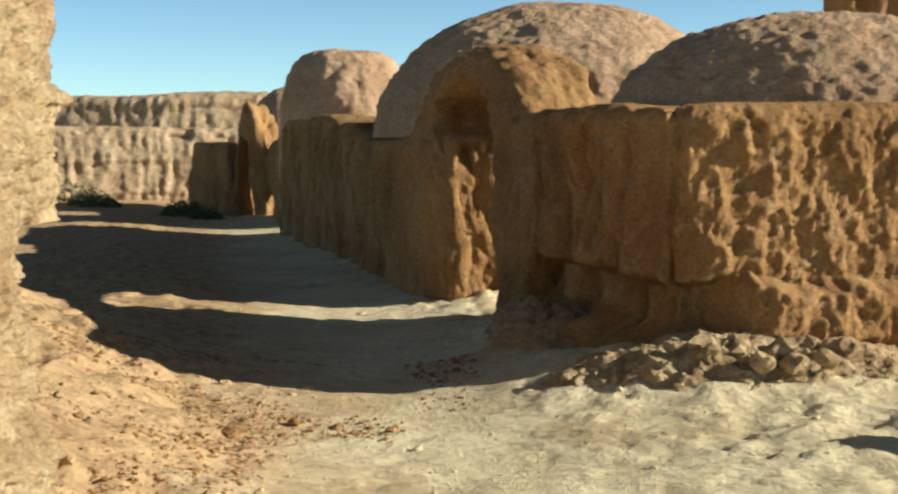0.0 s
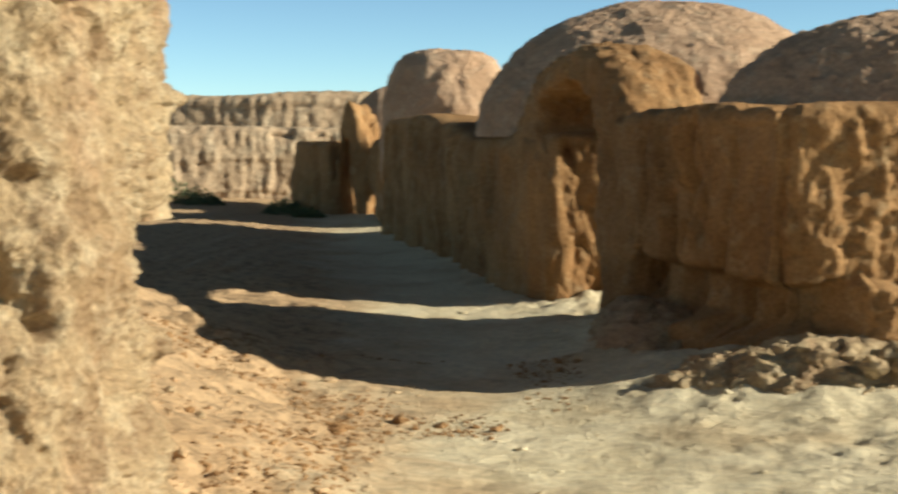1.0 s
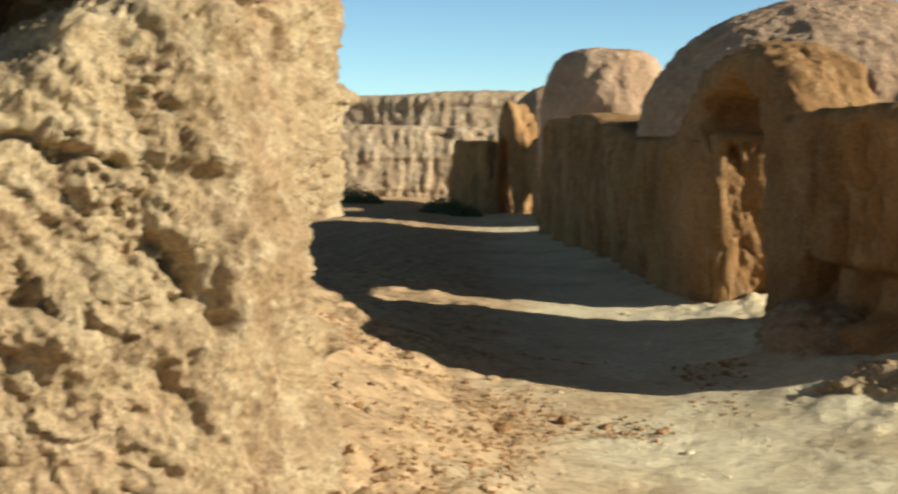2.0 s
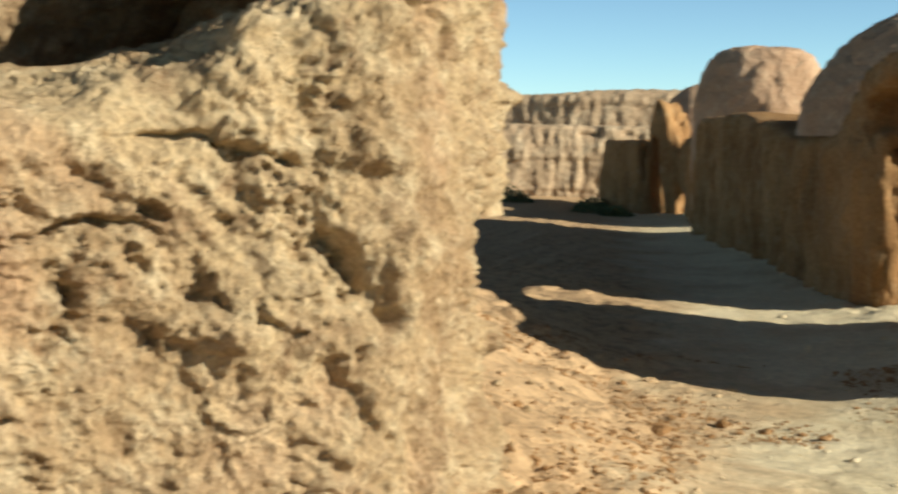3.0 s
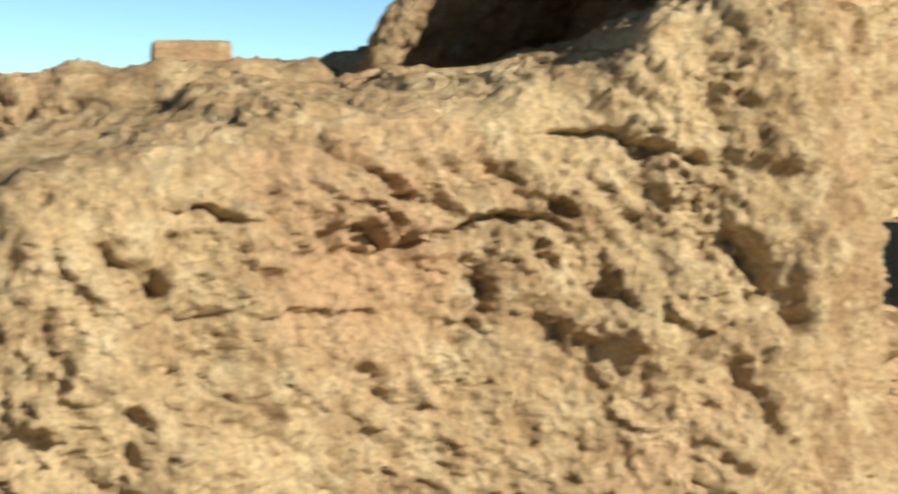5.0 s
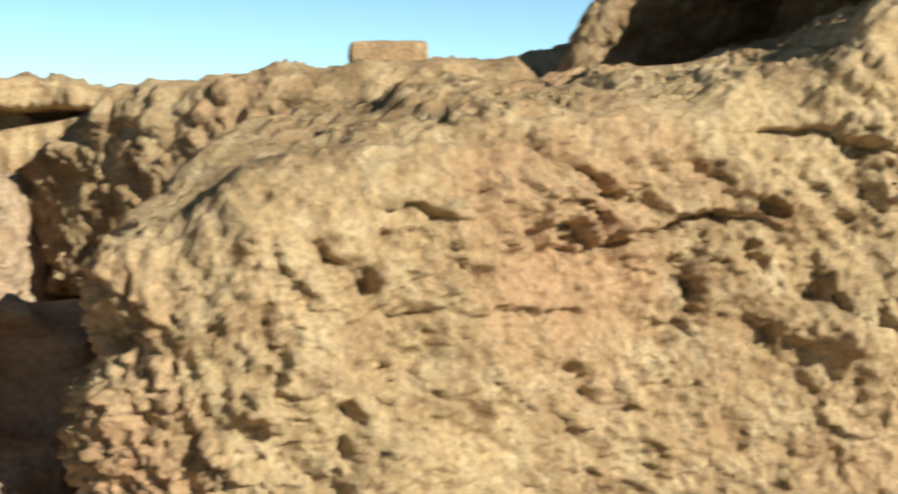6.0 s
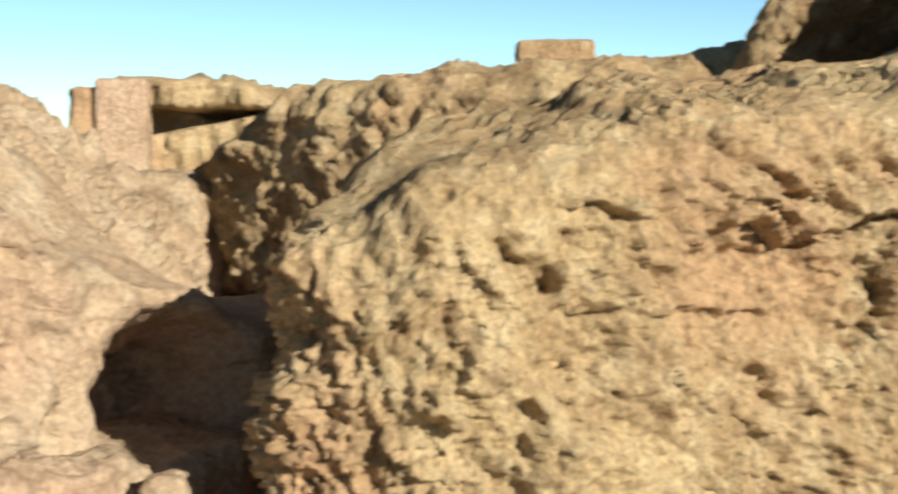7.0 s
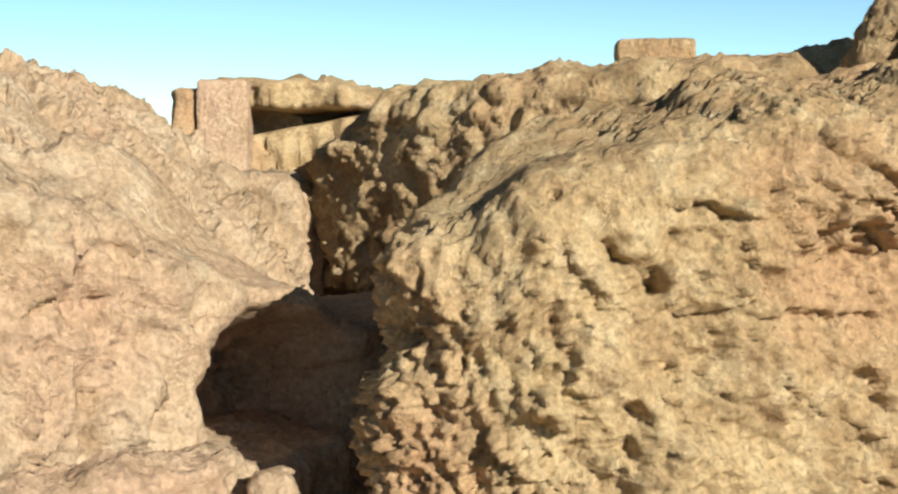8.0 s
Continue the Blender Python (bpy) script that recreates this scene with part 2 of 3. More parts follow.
def outline(corners, fine, soften=2):
    """A closed way round the corners (x, y, spacing), counter-clockwise, with its corners worn round."""
    pts = np.array([c[:2] for c in corners], float)
    gaps = np.array([c[2] if len(c) > 2 else fine for c in corners], float)
    if (pts[:, 0] * np.roll(pts[:, 1], -1) - pts[:, 1] * np.roll(pts[:, 0], -1)).sum() < 0:
        pts, gaps = pts[::-1], np.roll(gaps[::-1], -1)
    for _ in range(soften):
        nxt = np.roll(pts, -1, 0)
        cut = np.minimum(0.25, 0.16 / np.maximum(np.linalg.norm(nxt - pts, axis=1), 1e-6))[:, None]
        pts = np.stack([pts + (nxt - pts) * cut, nxt - (nxt - pts) * cut], 1).reshape(-1, 2)
        gaps = np.stack([gaps, np.maximum(gaps, np.roll(gaps, -1)) * 0 + np.minimum(gaps, np.roll(gaps, -1))], 1).ravel()
    out = []
    for n in range(len(pts)):
        p, q = pts[n], pts[(n + 1) % len(pts)]
        count = max(1, int(round(np.linalg.norm(q - p) / gaps[n])))
        out += [p + (q - p) * k / count for k in range(count)]
    return np.array(out)


def mass(name, corners, height, material, relief, fine=0.05, rise=0.05, foot=-0.35, worn=0.18, batter=0.0, shape=None, inner=10, soften=2, calm=0.5, parent=None, label=""):
    """A block of earth on a footprint, height(x, y) its top: sides that lean in by batter, worn shoulders, an uneven top.
    shape(p, out): further hollows and ledges, in metres along the outward way."""
    way = outline(corners, fine, soften)
    ahead = np.roll(way, -1, 0) - np.roll(way, 1, 0)
    for _ in range(3):
        ahead = ahead + np.roll(ahead, 1, 0) + np.roll(ahead, -1, 0)
    ahead /= np.linalg.norm(ahead, axis=1)[:, None]
    out = np.stack([ahead[:, 1], -ahead[:, 0]], 1)
    shoulder = way - out * worn
    top = height(shoulder[:, 0], shoulder[:, 1])
    nxt = np.roll(way, -1, 0)
    cross = way[:, 0] * nxt[:, 1] - nxt[:, 0] * way[:, 1]
    centre = ((way + nxt) * cross[:, None]).sum(0) / (3 * cross.sum())
    levels = max(4, int((top.max() - foot - worn) / rise))
    rings, outs = [], []
    for k in range(levels + 1):
        v = k / levels
        z = foot + (top - worn - foot) * v
        rings.append(np.c_[way - out * (batter * np.maximum(z, 0))[:, None], z])
        outs.append(np.c_[out, 0 * z])
    edge = rings[-1][:, :2]
    turns = max(4, int(worn * 1.57 / rise))
    for k in range(1, turns + 1):
        a = math.pi / 2 * k / turns
        xy = edge - out * worn * (1 - math.cos(a))
        rings.append(np.c_[xy, top - worn + worn * math.sin(a)])
        outs.append(np.c_[out * math.cos(a), np.full(len(way), math.sin(a))])
    edge = rings[-1][:, :2]
    for k in range(1, inner + 1):
        s = 1 - k / inner
        xy = centre + (edge - centre) * max(s, 0.01)
        rings.append(np.c_[xy, height(xy[:, 0], xy[:, 1]) * 1.0])
        outs.append(np.tile((0.0, 0.0, 1.0), (len(way), 1)))
    p, o = np.concatenate(rings), np.concatenate(outs)
    d = relief(p) * (1 - calm * o[:, 2])
    if shape is not None:
        d = d + shape(p, o)
    p = p + o * d[:, None]
    faces = grid_faces(len(rings), len(way))
    faces.append([(len(rings) - 1) * len(way) + j for j in range(len(way))])
    return link(name, p, faces, material, parent, label)


def dome(name, x, y, base, radius, top, material, relief, fine=0.05, power=2.0, squash=1.0, shape=None, parent=None, label=""):
    """A mound of revolution that rises from base to top."""
    around, up = int(2 * math.pi * radius / fine), int(1.4 * (radius + top - base) / fine)
    a = np.linspace(0, 2 * math.pi, around, endpoint=False)
    rings = []
    for k in range(up):
        q = math.pi / 2 * k / (up - 0.98)
        r, h = radius * max(math.cos(q), 1e-3) ** (2 / power), (top - base) * math.sin(q) ** (2 / power)
        rings.append(np.c_[x + r * np.cos(a), y + r * squash * np.sin(a), np.full(around, base + h)])
    p = np.concatenate(rings)
    o = (p - (x, y, base - 0.2)) / (radius, radius * squash, max(top - base, 0.1))
    o /= np.linalg.norm(o, axis=1)[:, None]
    d = relief(p) * (1 - 0.5 * np.clip(o[:, 2], 0, 1) ** 2)
    if shape is not None:
        d = d + shape(p, o)
    p = p + o * d[:, None]
    faces = grid_faces(up, around)
    faces.append([(up - 1) * around + j for j in range(around)])
    return link(name, p, faces, material, parent, label)


def arch(name, start, end, thick, inner, outer, material, relief, fine=0.05, foot=-0.3, parent=None, label=""):
    """An upright band of earth with an opening. inner, outer: lists of (s, z), both from the start's foot over the top
    to the end's foot, s in metres along start to end; thick: towards the right hand of that way."""
    start, end = np.array(start, float), np.array(end, float)
    along = (end - start) / np.linalg.norm(end - start)
    back = np.array([along[1], -along[0]])

    def spread(line, n):
        line = np.array(line, float)
        for _ in range(2):
            mid = np.stack([line[:-1] * 0.75 + line[1:] * 0.25, line[:-1] * 0.25 + line[1:] * 0.75], 1).reshape(-1, 2)
            line = np.concatenate([line[:1], mid, line[-1:]])
        far = np.r_[0, np.cumsum(np.linalg.norm(np.diff(line, axis=0), axis=1))]
        t = np.linspace(0, far[-1], n)
        return np.stack([np.interp(t, far, line[:, 0]), np.interp(t, far, line[:, 1])], 1)

    n = int(np.linalg.norm(np.diff(np.array(outer), axis=0), axis=1).sum() / fine)
    i, o = spread(inner, n), spread(outer, n)
    wide, deep = max(4, int(np.linalg.norm(o - i, axis=1).mean() / fine)), max(3, int(thick / fine))
    ring = []
    for k in range(2 * (wide + deep)):
        a = 2 * math.pi * k / (2 * (wide + deep)) - 2.36
        c, d = math.cos(a), math.sin(a)
        r = (abs(c) ** 5 + abs(d) ** 5) ** -0.2
        su, sv = c * abs(c) ** 1.5, d * abs(d) ** 1.5
        far = math.hypot(su, sv)
        ring.append((0.5 + 0.5 * r * c, 0.5 + 0.5 * r * d, su / far, sv / far))
    p, w = [], []
    for m in range(n):
        side = (o[m] - i[m]) / max(np.linalg.norm(o[m] - i[m]), 1e-6)
        for u, v, su, sv in ring:
            s, z = i[m] + (o[m] - i[m]) * u
            xy = start + along * s + back * thick * v
            p.append((*xy, z))
            nx = along * side[0] * su + back * sv
            w.append((*nx, side[1] * su))
    p, w = np.array(p), np.array(w)
    p = p + w * relief(p)[:, None]
    return link(name, p, grid_faces(n, len(ring), flip=True), material, parent, label)


def flat(z):
    return lambda x, y: z + 0 * x


def lean(*posts):
    """A top that follows the nearest of (x, y, z) posts, blended."""
    def height(x, y):
        w = [1 / ((x - a) ** 2 + (y - b) ** 2 + 0.02) ** 1.5 for a, b, _ in posts]
        return sum(k * c for k, (_, _, c) in zip(w, posts)) / sum(w)
    return height


def hollow(at, size, deep):
    """A round hollow (deep below zero: a lump), size (x, y, z) its half widths."""
    return lambda p, o: -deep * np.exp(-(((p - at) / size) ** 2).sum(1) ** 2)


def several(*parts):
    return lambda p, o: sum(f(p, o) for f in parts)


# ---- ground: one sheet, hollowed along the lane, banked beside the ruin ----
def axis(y):
    return np.interp(y, (-5, 4, 8, 14, 26, 40, 60), (0.3, 0.2, -0.3, -1.3, -4.2, -7.5, -8.0))


def ground_height(x, y):
    p = np.stack([x, y, 0 * x], 1)
    near = np.exp(-((x**2 + (y - 10) ** 2) / 40**2))
    side = x - axis(y)
    bank = 0.50 * step(1.1, 3.0, -side) * step(5.0, 8.5, y) * (1 - step(10.6, 13.2, y))
    bank = bank + 0.22 * step(0.6, 2.2, -side) * (1 - step(6.5, 9, y)) * step(2.5, 4.5, y)
    heap = 0.34 * np.exp(-(((x - 1.9) / 1.3) ** 2 + ((y - 9.3) / 0.75) ** 2)) + 0.22 * np.exp(-(((x - 0.75) / 0.5) ** 2 + ((y - 11.2) / 1.3) ** 2))
    dip = -0.13 * np.exp(-((side / 1.3) ** 2)) * step(5, 8, y)
    far = 0.012 * np.maximum(y - 40, 0) * (1 - step(90, 300, np.hypot(x, y)))
    rough = 0.03 * fbm(p * 0.6, 3, 101) + 0.022 * fbm(p * 2.6, 4, 102) * (0.5 + 1.2 * step(0.5, 1.6, np.abs(side))) + 0.010 * fbm(p * 12, 3, 103) * (0.3 + step(0.3, 1.2, np.abs(side)))
    crumbs = (0.09 * billow(p * 3.6, 3, 104, 0.6) + 0.01) * np.clip(step(0.9, 2.0, np.abs(side)) + 0.25, 0, 1) * step(-0.3, 0.3, fbm(p * 0.9, 3, 105)) * np.exp(-(((x / 12) ** 4 + ((y - 8) / 14) ** 4))) * (1 - 0.6 * step(-0.5, 0.5, x) * (1 - step(8.2, 8.8, y)))
    crumbs = crumbs * (1 - np.exp(-(((x + 2.9) / 1.5) ** 2 + ((y - 13.6) / 1.2) ** 2)))
    return bank + 0.75 * heap + dip + near * rough + far + crumbs


def line_of(lo, hi, fine, ends):
    inside = np.arange(lo, hi + 1e-6, fine)
    growth = fine * np.cumsum(1.28 ** np.arange(1, 60))
    return np.concatenate([(lo - growth[growth < ends])[::-1], inside, hi + growth[growth < ends]])


gx, gy = line_of(-8.0, 4.5, 0.04, 1500), line_of(-3.0, 16.0, 0.04, 1500)
X, Y = np.meshgrid(gx, gy)
Z = ground_height(X.ravel(), Y.ravel())
tagged(link("ground", np.c_[X.ravel(), Y.ravel(), Z], grid_faces(len(gy), len(gx), wrap=False), SOIL),
       "dry trodden earth lane with pale dust and rubble banks", "ground", kind="structure")

# ---- the near ruin: a broken earthen house beside the lane ----
ruin = thing("ruined_mud_house", -2.6, 4.4, 0, "crumbling sunlit mud-brick house ruin beside the lane", "ruin")
DENTS = [  # x, y, z, half width, half height, depth: hollows and lumps of the lane face
    (-2.05, 4.43, 1.27, 0.075, 0.10, 0.13), (-1.97, 4.52, 1.12, 0.075, 0.11, 0.13), (-1.88, 4.60, 0.96, 0.055, 0.09, 0.08),
    (-1.79, 4.66, 1.16, 0.085, 0.22, -0.06), (-2.62, 3.85, 1.12, 0.05, 0.085, 0.12), (-2.33, 4.13, 1.08, 0.055, 0.065, 0.11),
    (-2.42, 4.06, 0.99, 0.045, 0.07, 0.08), (-2.94, 3.30, 1.63, 0.075, 0.055, 0.13), (-2.85, 3.56, 1.43, 0.055, 0.05, 0.09),
    (-3.13, 2.70, 0.73, 0.05, 0.10, 0.11), (-3.02, 2.92, 0.93, 0.06, 0.07, 0.07), (-2.47, 4.02, 1.35, 0.07, 0.04, 0.12),
    (-2.22, 4.24, 1.56, 0.07, 0.05, 0.09), (-2.10, 4.38, 1.50, 0.06, 0.05, 0.09), (-3.24, 2.60, 1.42, 0.035, 0.06, 0.06),
    (-2.05, 4.55, 1.72, 0.05, 0.06, 0.09),
]
SEAMS = [  # y, z of both ends, half width, depth, lip: cracks with the earth above them standing out
    (3.26, 1.28, 3.62, 1.265, 0.018, 0.06, 0.03), (3.60, 1.27, 4.04, 1.34, 0.019, 0.08, 0.04), (3.22, 1.68, 3.36, 1.58, 0.025, 0.07, 0.03),
    (3.36, 1.56, 3.62, 1.40, 0.022, 0.06, 0.03), (2.70, 1.28, 2.77, 1.17, 0.018, 0.06, 0.0), (2.83, 1.28, 2.77, 1.17, 0.018, 0.05, 0.0),
    (2.90, 1.39, 3.02, 1.35, 0.016, 0.06, 0.04), (4.40, 0.78, 4.60, 0.46, 0.026, 0.045, 0.0), (3.86, 1.05, 3.76, 0.93, 0.024, 0.06, 0.0),
    (3.05, 1.07, 3.45, 1.03, 0.014, 0.03, 0.02), (4.05, 1.62, 4.40, 1.52, 0.022, 0.05, 0.03), (4.43, 1.32, 4.52, 1.12, 0.050, 0.11, 0.0),
    (4.52, 1.12, 4.62, 0.95, 0.035, 0.09, 0.0),
]


def seams(p, o):
    """Ragged cracks across the face that looks to the lane."""
    y, z = p[:, 1] + 0.05 * fbm(p * 7, 4, 45, 0.6), p[:, 2] + 0.05 * fbm(p * 7, 4, 46, 0.6)
    total = 0 * y
    for y0, z0, y1, z1, half, deep, lip in SEAMS:
        dy, dz = y1 - y0, z1 - z0
        t = np.clip(((y - y0) * dy + (z - z0) * dz) / (dy * dy + dz * dz), 0, 1)
        ey, ez = y - y0 - t * dy, z - z0 - t * dz
        away = np.hypot(ey, ez)
        total += -deep * np.exp(-((away / half) ** 2)) + lip * (ez > 0) * np.exp(-((away / 0.09) ** 2)) * (1 - np.exp(-((away / (half * 0.8)) ** 2)))
    total = total * (0.7 + 0.6 * value(p * 17, 53))
    return total * (p[:, 0] > -3.75) * (o[:, 2] < 0.5)


def pitted(p, o):
    q = p + 0.085 * np.stack([fbm(p * 9, 4, 47, 0.6), fbm(p * 9, 4, 48, 0.6), fbm(p * 9, 4, 49, 0.6)], 1)
    return (0.4 + 0.7 * value(p * 21, 50)) * sum(hollow((x, y, z), (w, w, h), d)(q, o) for x, y, z, w, h, d in DENTS)


mass("wall", [(-1.60, 5.0, 0.012), (-1.74, 4.64, 0.0105), (-2.0, 4.36, 0.0105), (-2.5, 3.98, 0.0105), (-2.86, 3.4, 0.0105), (-3.02, 2.85, 0.0105),
              (-3.3, 2.46, 0.0105), (-3.68, 2.16, 0.014), (-4.0, 2.45, 0.06), (-4.1, 3.6, 0.08), (-3.2, 5.2, 0.08), (-2.6, 6.9, 0.05), (-1.90, 6.65, 0.02), (-1.70, 5.6, 0.018)],
     lean((-1.85, 4.9, 2.7), (-2.2, 6.4, 2.6), (-2.25, 4.6, 2.05), (-2.55, 4.2, 1.80), (-2.75, 3.85, 1.70), (-2.98, 3.4, 1.67), (-3.15, 3.0, 1.64), (-3.35, 2.75, 1.55), (-3.62, 2.42, 1.33), (-3.75, 3.2, 1.66), (-3.4, 3.6, 1.78), (-3.1, 4.3, 1.84), (-2.9, 5.4, 1.95)),
     NEAR_MUD, near_relief, rise=0.0105, worn=0.2, batter=0.03, inner=110,
     shape=several(hollow((-1.85, 6.3, 1.42), (0.3, 0.5, 0.16), -0.06), hollow((-1.85, 6.5, 1.05), (0.5, 0.8, 0.26), 0.16), hollow((-1.85, 6.5, 2.0), (0.4, 0.6, 0.4), -0.02), hollow((-1.9, 6.6, 0.5), (0.4, 0.8, 0.65), 0.12), hollow((-1.6, 4.95, 0.5), (0.25, 0.4, 0.6), 0.06), seams, pitted), parent=ruin)
# what is left of its vault, hollow towards the lane
arch("broken_vault", (-1.9, 5.05), (-4.2, 5.12), 1.55,
     [(0.45, 1.5), (0.45, 2.2), (0.65, 2.7), (1.0, 2.85), (1.4, 2.58), (1.78, 2.18), (2.04, 1.84), (2.16, 1.5)],
     [(0.1, 1.5), (0.12, 2.5), (0.45, 3.0), (1.0, 3.1), (1.55, 2.72), (1.93, 2.2), (2.18, 1.84), (2.36, 1.5)], NEAR_MUD, lambda p: 0.55 * near_relief(p), fine=0.024, foot=1.3, parent=ruin)
mass("vault_end", [(-1.9, 6.45), (-4.3, 6.5), (-4.3, 7.0), (-2.0, 7.0)], lean((-2.4, 6.7, 2.9), (-3.2, 6.7, 2.75), (-4.2, 6.7, 1.95)), NEAR_MUD, chunk_relief, fine=0.05, rise=0.05, foot=1.2, parent=ruin)
back = thing("ruined_wall", -6.3, 6.8, 0, "weathered mud wall stump with an uneven crumbling top", "wall")
mass("wall", [(-4.6, 7.6), (-5.0, 6.6), (-6.2, 5.9), (-6.9, 5.9), (-7.4, 6.6), (-7.0, 7.8), (-5.6, 8.6)],
     lean((-4.8, 7.2, 2.15), (-6.0, 6.4, 2.04), (-6.9, 6.2, 1.95), (-6.5, 7.5, 2.12)), NEAR_MUD, rough_relief, fine=0.045, rise=0.045, inner=30, parent=back)
mass("stone", [(-6.52, 7.18), (-6.93, 6.84), (-7.25, 7.15), (-6.85, 7.5)], flat(2.25), NEAR_MUD, lambda p: 0.22 * chunk_relief(p), soften=0, fine=0.025, rise=0.025, foot=1.6, worn=0.04, parent=back)

# ---- past the ruin: a collapsed yard ----
def mound_relief(p):
    return 0.07 * fbm(p * 1.2, 3, 204) + 0.12 * crumble(p * (6.5, 6.5, 3.8), 205) + 0.05 * np.maximum(chips(p * (7, 7, 4.5), 206, 0.9), -0.2) + 0.06 * grain(p * (3.5, 3.5, 2.5), 208) - 0.08 * step(0.72, 0.84, value(p * (9, 9, 5.0) + 0.5 * fbm(p * 9, 2, 209)[:, None], 207))


def skirt_relief(p):
    return mound_relief(p) * (1 - 0.75 * step(2.0, 2.4, p[:, 1]))


def flute_relief(p):
    return 0.08 * fbm(p * (8, 8, 0.9), 3, 211) + 0.08 * fbm(p * (13, 13, 2.5), 3, 212, 0.6) + 0.012 * fbm(p * 18, 3, 213)


chunk = thing("mud_boulder", -5.6, 4.6, 0, "overhanging chunk of brown mud masonry, hollow below", "rubble")
mass("body", [(-3.95, 4.9, 0.03), (-4.4, 4.45, 0.03), (-5.15, 3.98, 0.018), (-6.62, 4.02, 0.018), (-6.95, 4.45, 0.03), (-6.6, 5.6), (-4.6, 5.7)],
     lean((-6.5, 4.3, 1.56), (-6.15, 4.4, 1.68), (-5.85, 4.35, 1.84), (-5.5, 4.4, 1.88), (-5.0, 4.6, 1.88), (-4.5, 4.9, 1.92), (-5.5, 5.3, 1.92)),
     NEAR_MUD, chunk_relief, fine=0.04, rise=0.018, worn=0.14, inner=30,
     shape=lambda p, o: (0.08 * np.exp(-(((p[:, 2] - 1.25 + 0.1 * (p[:, 0] + 6)) / 0.38) ** 2)) - 0.55 * (1 - step(0.54, 0.76, p[:, 2] + 0.10 * fbm(p * 3, 2, 121)))) * (o[:, 2] < 0.1), parent=chunk)
hut = thing("mud_mound", -7.56, 1.68, 0, "tall sunlit mound of melted mud, hollowed at its foot", "mound")
dome("body", -7.56, 1.68, -0.3, 2.5, 2.03, PALE_MUD, mound_relief, fine=0.02, power=2.75, parent=hut)


def burrow(p, o):
    """A dark hollow under the skirt's brow, its back in level courses."""
    q = p + 0.05 * np.stack([fbm(p * 5, 3, 181), fbm(p * 5, 3, 182), fbm(p * 5, 3, 183)], 1)
    inside = np.exp(-((((q[:, 1] - 2.64) / 0.28) ** 2 + ((q[:, 2] - 0.62) / 0.29) ** 2) ** 2)) * (p[:, 0] > -5.4)
    courses = np.abs(((q[:, 2] * 6.5 + 0.3 * fbm(p * 2, 2, 184)) % 1) - 0.5)
    return -inside * (0.62 - 0.2 * courses) * (1 - o[:, 2])


mass("skirt", [(-4.70, 1.0, 0.03), (-4.76, 1.9, 0.02), (-4.76, 3.0, 0.02), (-4.85, 3.45, 0.03), (-5.4, 3.6), (-6.6, 3.2), (-6.6, 0.6), (-5.2, 0.3)],
     lean((-5.0, 1.2, 1.50), (-5.0, 1.9, 1.38), (-4.9, 2.3, 1.16), (-4.9, 2.6, 1.02), (-4.9, 3.1, 0.86), (-5.4, 1.3, 1.95), (-5.4, 2.2, 1.6), (-5.6, 3.2, 0.86), (-6.0, 1.8, 1.95)), PALE_MUD, skirt_relief, fine=0.05, rise=0.02, worn=0.09, batter=0.06, inner=40, shape=burrow, parent=hut)
ledge = thing("rubble_ledge", -4.5, 1.9, 0, "low pale ledge of broken mud on the yard floor", "rubble")
mass("block", [(-4.33, 1.35), (-4.24, 1.75), (-4.27, 2.08), (-4.42, 2.24), (-4.62, 2.22), (-4.62, 1.3)], lean((-4.4, 1.5, 0.56), (-4.35, 1.95, 0.57), (-4.45, 2.15, 0.53)), PALE_MUD, rough_relief, fine=0.02, rise=0.02, worn=0.06, inner=20, parent=ledge)
mass("block", [(-4.12, 2.20), (-4.16, 2.10), (-4.27, 2.14), (-4.27, 2.28), (-4.18, 2.30)], flat(0.53), PALE_MUD, lambda p: 0.5 * rough_relief(p), fine=0.015, rise=0.015, worn=0.06, inner=14, parent=ledge)
mass("block", [(-4.36, 2.1), (-4.44, 2.5), (-4.52, 2.8), (-5.5, 2.95), (-5.5, 2.0)], flat(0.49), PALE_MUD, lambda p: 0.5 * rough_relief(p), fine=0.025, rise=0.03, worn=0.06, inner=20, parent=ledge)
low = thing("yard_wall", -9.23, 5.74, 0, "low worn mud wall closing a yard", "wall")
mass("wall", [(-8.23, 6.19), (-9.01, 5.57), (-9.91, 4.9), (-10.35, 5.4), (-8.9, 6.75)], lean((-8.67, 6.08, 1.21), (-9.57, 5.4, 1.26)), PALE_MUD, dome_relief, fine=0.035, rise=0.035, inner=20, parent=low)
plug = thing("yard_wall", -6.8, 3.9, 0, "short fluted mud wall wedged between mound and boulder", "wall")
mass("wall", [(-6.42, 3.90, 0.022), (-6.44, 3.58, 0.022), (-6.55, 3.35, 0.022), (-7.1, 3.1), (-7.7, 3.9), (-6.8, 4.8)], lean((-6.4, 3.9, 1.38), (-6.7, 3.5, 1.42), (-7.1, 4.0, 1.38)), PALE_MUD, flute_relief, fine=0.04, rise=0.025, worn=0.10, inner=20, parent=plug)
post = thing("mud_pillar", -10.33, 5.73, 0, "square standing pillar of pale mud", "pillar")
